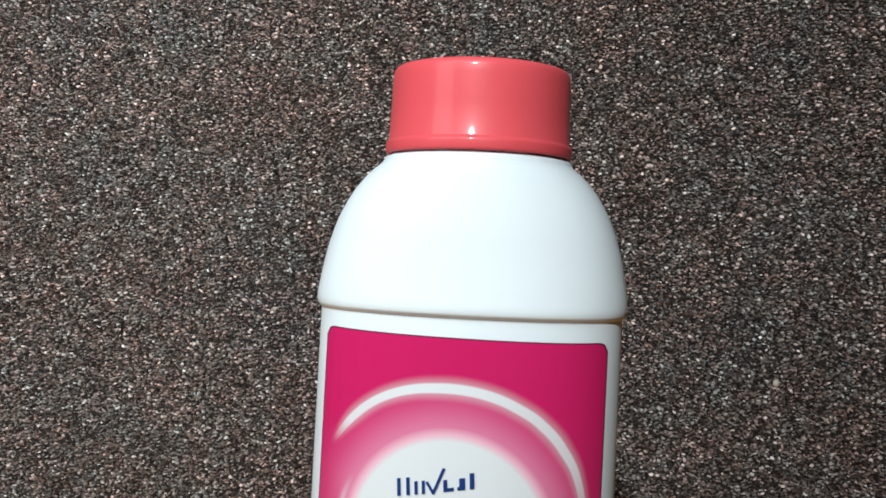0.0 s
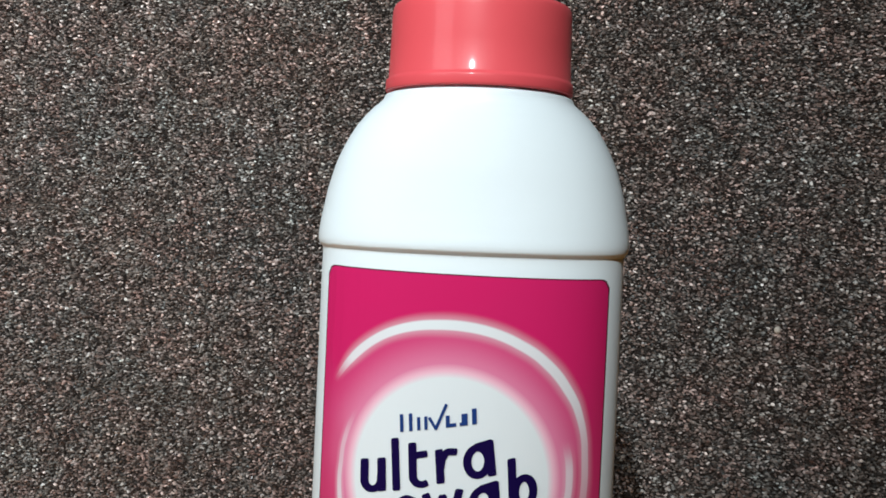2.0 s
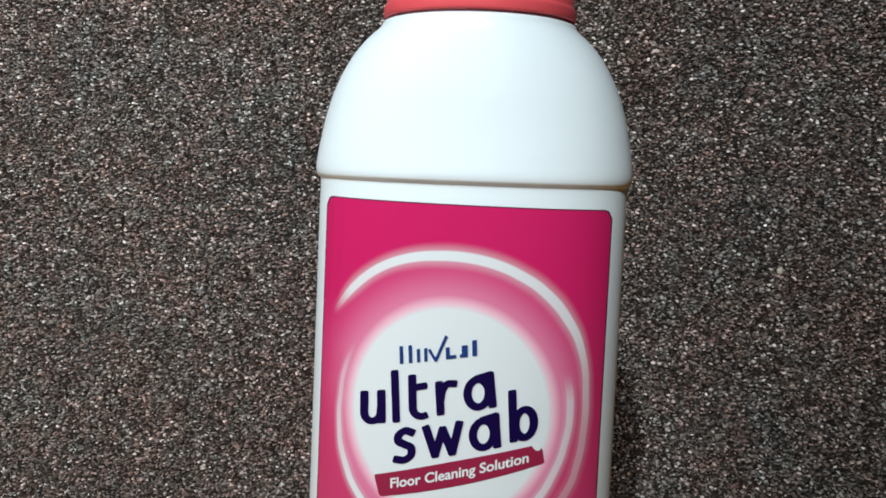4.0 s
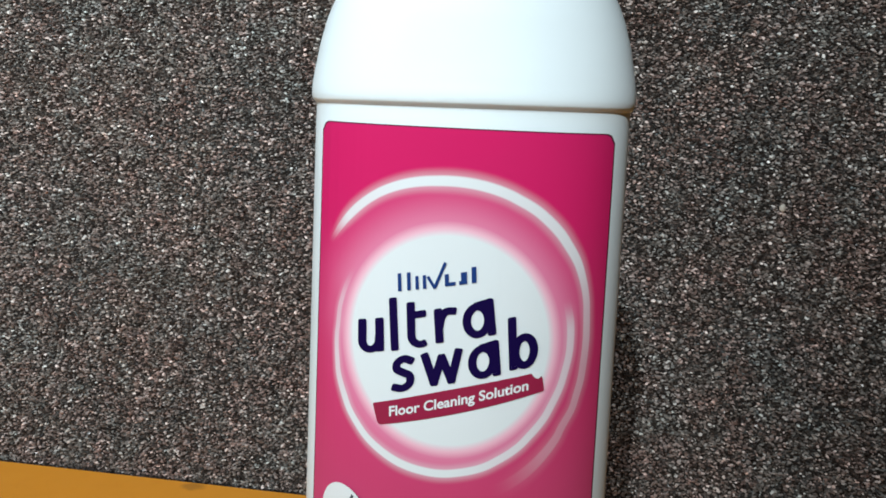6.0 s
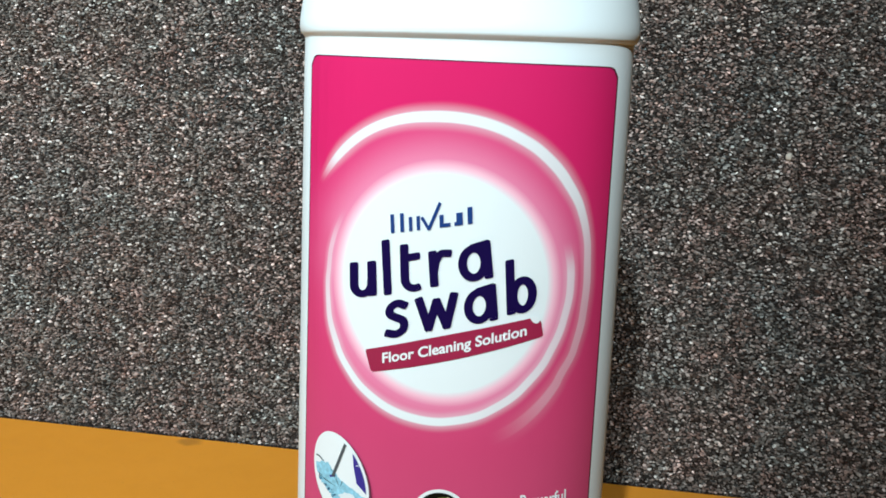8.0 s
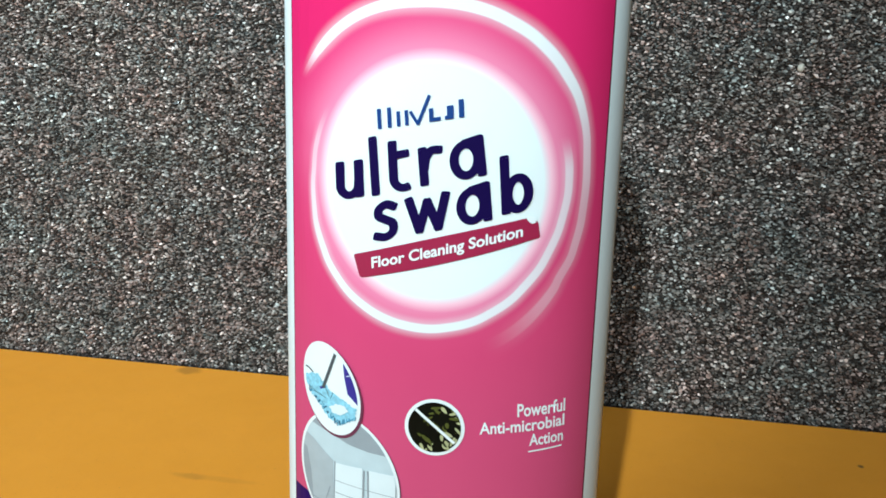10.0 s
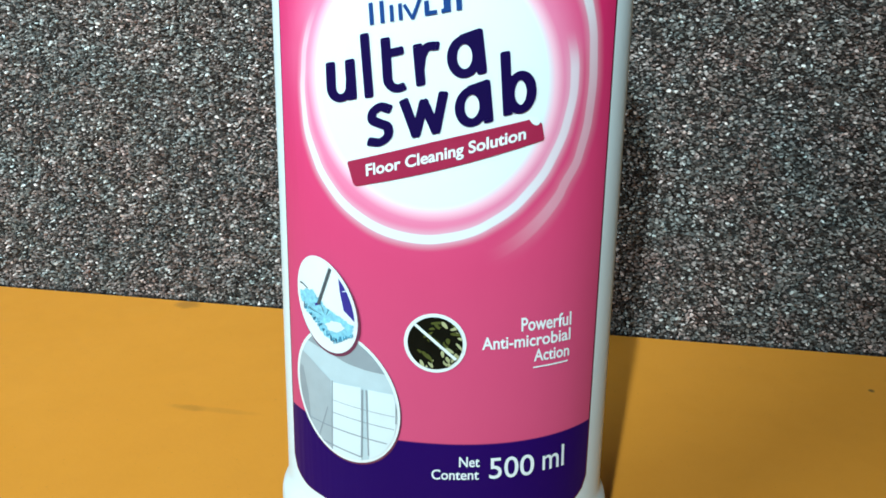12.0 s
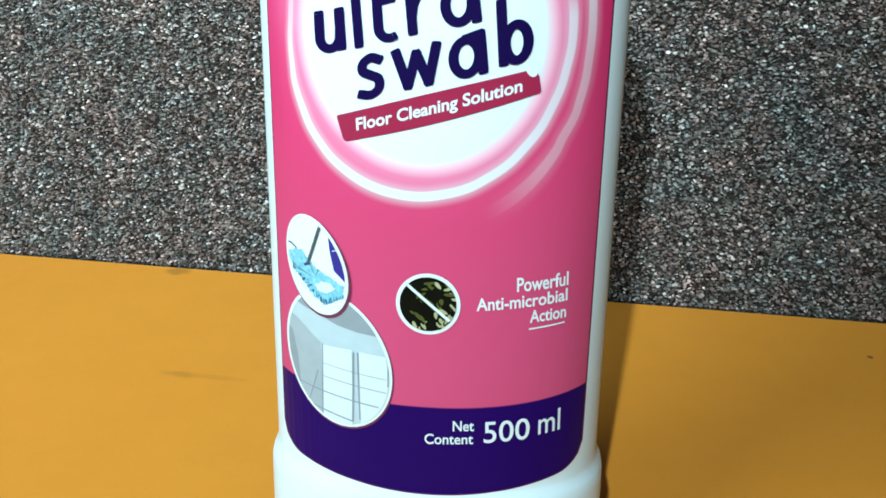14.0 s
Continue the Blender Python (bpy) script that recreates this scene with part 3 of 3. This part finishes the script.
def clip(outline, fence):
    """The part of a shape inside a convex fence that runs anticlockwise."""
    out = outline
    for (ax, az), (bx, bz) in zip(fence, fence[1:] + fence[:1]):
        side = [(bx - ax) * (z - az) - (bz - az) * (x - ax) for x, z in out]
        kept = []
        for i, p in enumerate(out):
            q, s, t = out[(i + 1) % len(out)], side[i], side[(i + 1) % len(out)]
            if s >= 0:
                kept.append(p)
            if s * t < 0:
                f = s / (s - t)
                kept.append((p[0] + (q[0] - p[0]) * f, p[1] + (q[1] - p[1]) * f))
        out = kept
        if not out:
            return out
    return out


def inlay(name, shape, fence, material, lift, text=""):
    shape = clip(dense(shape), fence)
    if len(shape) > 2:
        patch(name, shape, material, lift, text)


patch("picture_shadow", egg(-0.0172, 0.0647, 0.0144, 0.0110, 16, 0.04), SHADE, 0.00030)
patch("picture_border", egg(-0.0174, 0.0650, 0.0143, 0.0109, 16, 0.04), INK_WHITE, 0.00034, "white oval picture border")
room = egg(-0.0174, 0.0650, 0.0137, 0.0103, 16, 0.04)
patch("picture", room, PALE, 0.00040, "printed picture of a white tiled room")
inlay("picture_piece", [(-0.030, 0.080), (-0.004, 0.082), (-0.004, 0.0708), (-0.0085, 0.0712), (-0.0128, 0.0716), (-0.0168, 0.0724), (-0.0202, 0.0737), (-0.0256, 0.0752), (-0.030, 0.0752)], room, GREY, 0.00044)
inlay("picture_piece", [(-0.030, 0.0740), (-0.0250, 0.0715), (-0.0204, 0.0680), (-0.0206, 0.0500), (-0.030, 0.050)], room, WALLGREY, 0.00046)
inlay("picture_piece", [(-0.030, 0.0700), (-0.0268, 0.0690), (-0.0258, 0.0640), (-0.0252, 0.0560), (-0.030, 0.0560)], room, GREY, 0.00048)
inlay("picture_piece", [(-0.0201, 0.0677), (-0.0139, 0.0678), (-0.0142, 0.0500), (-0.0207, 0.0500)], room, TILE, 0.00050)
inlay("picture_piece", [(-0.0125, 0.0676), (-0.0062, 0.0672), (-0.0062, 0.0500), (-0.0125, 0.0500)], room, TILE, 0.00050)
for pts, w in (([(-0.0200, 0.0680), (-0.0205, 0.0527)], 0.00026), ([(-0.0136, 0.0674), (-0.0141, 0.0525)], 0.00034), ([(-0.0128, 0.0675), (-0.0126, 0.0531)], 0.00032), ([(-0.0068, 0.0672), (-0.0069, 0.0610)], 0.00024),
               ([(-0.0266, 0.0585), (-0.0088, 0.0564)], 0.00024), ([(-0.0244, 0.0545), (-0.0141, 0.0525)], 0.00030), ([(-0.0235, 0.0548), (-0.0212, 0.0620)], 0.00018), ([(-0.0202, 0.0611), (-0.0072, 0.0597)], 0.00016),
               ([(-0.0200, 0.0638), (-0.0072, 0.0625)], 0.00012)):
    line = [(pts[0][0] + (pts[1][0] - pts[0][0]) * i / 12, pts[0][1] + (pts[1][1] - pts[0][1]) * i / 12) for i in range(13)]
    inlay("picture_line", stroke(line, w), room, LINE, 0.00054)

# the mop picture in its oval
patch("picture_shadow", egg(-0.0206, 0.0833, 0.0100, 0.0064, 16, 0.06), SHADE, 0.00056)
patch("picture_border", egg(-0.0209, 0.0837, 0.0098, 0.0062, 16, 0.06), INK_WHITE, 0.00060, "white oval picture border")
mop = egg(-0.0209, 0.0837, 0.0091, 0.0056, 16, 0.06)
patch("picture", mop, INK_WHITE, 0.00066, "printed picture of a blue mop")
random.seed(4)


def ragged(points, amount):
    return [(x + random.uniform(-amount, amount), z + random.uniform(-amount, amount)) for x, z in dense(points, 0.0004)]


inlay("picture_piece", [(-0.0181, 0.0915), (-0.0159, 0.0898), (-0.0138, 0.0853), (-0.0136, 0.0806), (-0.0147, 0.0813), (-0.0170, 0.0834), (-0.0177, 0.0870)], mop, INDIGO, 0.00072)
inlay("picture_line", stroke([(-0.0172 + 0.0022 * i / 6, 0.0872 + 0.0006 * i / 6) for i in range(7)], 0.00018), mop, TILE, 0.00074)
head = [(-0.0275, 0.0850), (-0.0255, 0.0859), (-0.0237, 0.0862), (-0.0214, 0.0838), (-0.0190, 0.0825), (-0.0172, 0.0817), (-0.0150, 0.0803), (-0.0155, 0.0785), (-0.0190, 0.0765), (-0.0212, 0.0774), (-0.0235, 0.0800), (-0.0256, 0.0822)]
inlay("picture_piece", ragged(head, 0.00022), mop, AQUA, 0.00074)
# a dark fringe along its near side, and loose strands over it
for i in range(46):
    f = i / 45
    x0, z0 = (-0.0258 + 0.0066 * f * 1.5, 0.0824 - 0.0059 * f * 1.5) if f < 0.667 else (-0.0192 + 0.0039 * (f - 0.667) * 3, 0.0765 + 0.0020 * (f - 0.667) * 3)
    a, k = random.uniform(0.2, 1.9), random.uniform(0.0005, 0.0013)
    strand = [(x0 + k * math.cos(a) * (j / 4 - 0.35), z0 + k * math.sin(a) * (j / 4 - 0.35)) for j in range(5)]
    inlay("picture_strand", stroke(strand, random.uniform(0.00018, 0.00034)), mop, random.choice((DEEP, TEAL, TEAL, AQUA, AQUA)), 0.00077 + 0.000001 * i)
inlay("picture_piece", ragged([(-0.0211, 0.0799), (-0.0195, 0.0808), (-0.0177, 0.0809), (-0.0168, 0.0798), (-0.0188, 0.0785), (-0.0203, 0.0789)], 0.00012), mop, TILE, 0.00084)
inlay("picture_line", stroke([(-0.0225 + 0.0031 * i / 10, 0.0836 + 0.0084 * i / 10) for i in range(11)], 0.00062), mop, DARKLINE, 0.00084)
inlay("picture_line", stroke([(-0.0232 + 0.0012 * i / 4, 0.0834 + 0.0006 * i / 4) for i in range(5)], 0.0005), mop, INDIGO, 0.00083)
inlay("picture_line", stroke(curve_through([(-0.0274, 0.0869), (-0.0262, 0.0871), (-0.0248, 0.0863)]), 0.00028), mop, DARKLINE, 0.00084)

# the crossed-out germs
patch("picture_border", egg(0.0007, 0.0786, 0.0060, 0.0059, 0), INK_WHITE, 0.00036, "white round picture border")
germ = egg(0.0007, 0.0786, 0.0053, 0.0052, 0)
patch("picture", germ, BLACK, 0.00042, "printed picture of dark green germs")
random.seed(11)
for i in range(44):
    gx, gz = 0.0007 + random.uniform(-0.0032, 0.0050), 0.0786 + random.uniform(-0.0050, 0.0046)
    pale = 0.5 + 90 * (gx - 0.001) - 60 * (gz - 0.0786)          # more and paler towards the lower east
    if random.random() > 0.35 + pale:
        continue
    a, half, thick = random.uniform(-0.9, 0.9) - 0.6 * (i % 3), random.uniform(0.0006, 0.0014), random.uniform(0.00045, 0.0008)
    tilt = math.degrees(a) - 90
    inlay("picture_strand", egg(gx - 0.00022, gz - 0.00026, half, thick * 0.62, tilt, 0.15, 20), germ, BLACK, 0.00045 + 0.000004 * i)
    inlay("picture_strand", egg(gx, gz, half, thick * 0.52, tilt, 0.25, 20), germ, MOSS if random.random() < pale - 0.15 else OLIVE, 0.000452 + 0.000004 * i)
patch("slash", stroke([(-0.0030 + 0.0077 * i / 12, 0.0823 - 0.0067 * i / 12) for i in range(13)], 0.00056), INK_WHITE, 0.00064)

# the grit of the wall: small angular grains pressed into the render, each with a rough top
def grit(x0, x1, z0, z1, pitch):
    rng = np.random.default_rng(7)
    gx, gz = np.meshgrid(np.arange(x0, x1, pitch), np.arange(z0 + pitch * 0.4, z1, pitch))
    m = gx.size
    cx = gx.ravel() + rng.uniform(-0.5, 0.5, m) * pitch
    cz = gz.ravel() + rng.uniform(-0.5, 0.5, m) * pitch
    cz = np.maximum(cz, z0 + pitch * 0.3)
    size = pitch * rng.uniform(0.45, 1.10, m)
    tall = pitch * rng.uniform(0.15, 1.0, m)
    turn, squash = rng.normal(-0.05, 0.45, m), rng.uniform(0.30, 0.80, m)
    k = 5
    verts = np.empty((m, 2 * k, 3))
    tilt_x, tilt_z = rng.uniform(-0.7, 0.7, m), rng.uniform(-0.7, 0.7, m)
    for ring, (grow, deep) in enumerate(((1.0, 0.0), (0.62, 1.0))):
        for i in range(k):
            t = 2 * math.pi * i / k + rng.uniform(-0.35, 0.35, m)
            r = size * grow * rng.uniform(0.75, 1.15, m)
            u, v = r * np.cos(t), r * squash * np.sin(t)
            px, pz = u * np.cos(turn) - v * np.sin(turn), u * np.sin(turn) + v * np.cos(turn)
            verts[:, ring * k + i, 0] = cx + px
            verts[:, ring * k + i, 2] = np.maximum(cz + pz, z0)
            verts[:, ring * k + i, 1] = WALL_Y + 0.0002 - deep * (tall + tilt_x * px + tilt_z * pz + 0.0002)
    quads = np.array([(i, (i + 1) % k, k + (i + 1) % k, k + i) for i in range(k)])
    base = np.arange(m)[:, None, None] * 2 * k
    side = (base + quads[None]).reshape(-1)
    top = (np.arange(m)[:, None] * 2 * k + np.arange(k, 2 * k)[None]).reshape(-1)
    me = bpy.data.meshes.new("grit")
    me.vertices.add(m * 2 * k)
    me.vertices.foreach_set("co", verts.reshape(-1))
    me.loops.add(len(side) + len(top))
    me.loops.foreach_set("vertex_index", np.concatenate([side, top]).astype(np.int32))
    me.polygons.add(m * k + m)
    start = np.concatenate([np.arange(m * k) * 4, m * k * 4 + np.arange(m) * k])
    me.polygons.foreach_set("loop_start", start.astype(np.int32))
    me.update(calc_edges=True)
    me.validate()
    me.shade_flat()
    me.materials.append(grain_material())
    ob = new("grit", me)
    ob.parent = back
    return tagged(ob, "dark mixed stone grit set into the wall", "", "", "stuff")


grit(-0.27, 0.20, 0.0, 0.345, 0.00115)

# a pale flake of stone in the wall
bm = bmesh.new()
bmesh.ops.create_icosphere(bm, subdivisions=2, radius=1)
for v in bm.verts:
    k = 1 + 0.35 * noise.noise(v.co * 1.7)
    v.co = Vector((0.0945 + 0.0013 * v.co.x * k, WALL_Y - 0.0011 + 0.0008 * v.co.y, 0.1378 + 0.0015 * v.co.z * k))
part("flake", bm, plain("pale_stone", (0.42, 0.38, 0.33), 0.6, 0.4, 0.2, 900), back, "pale stone flake")
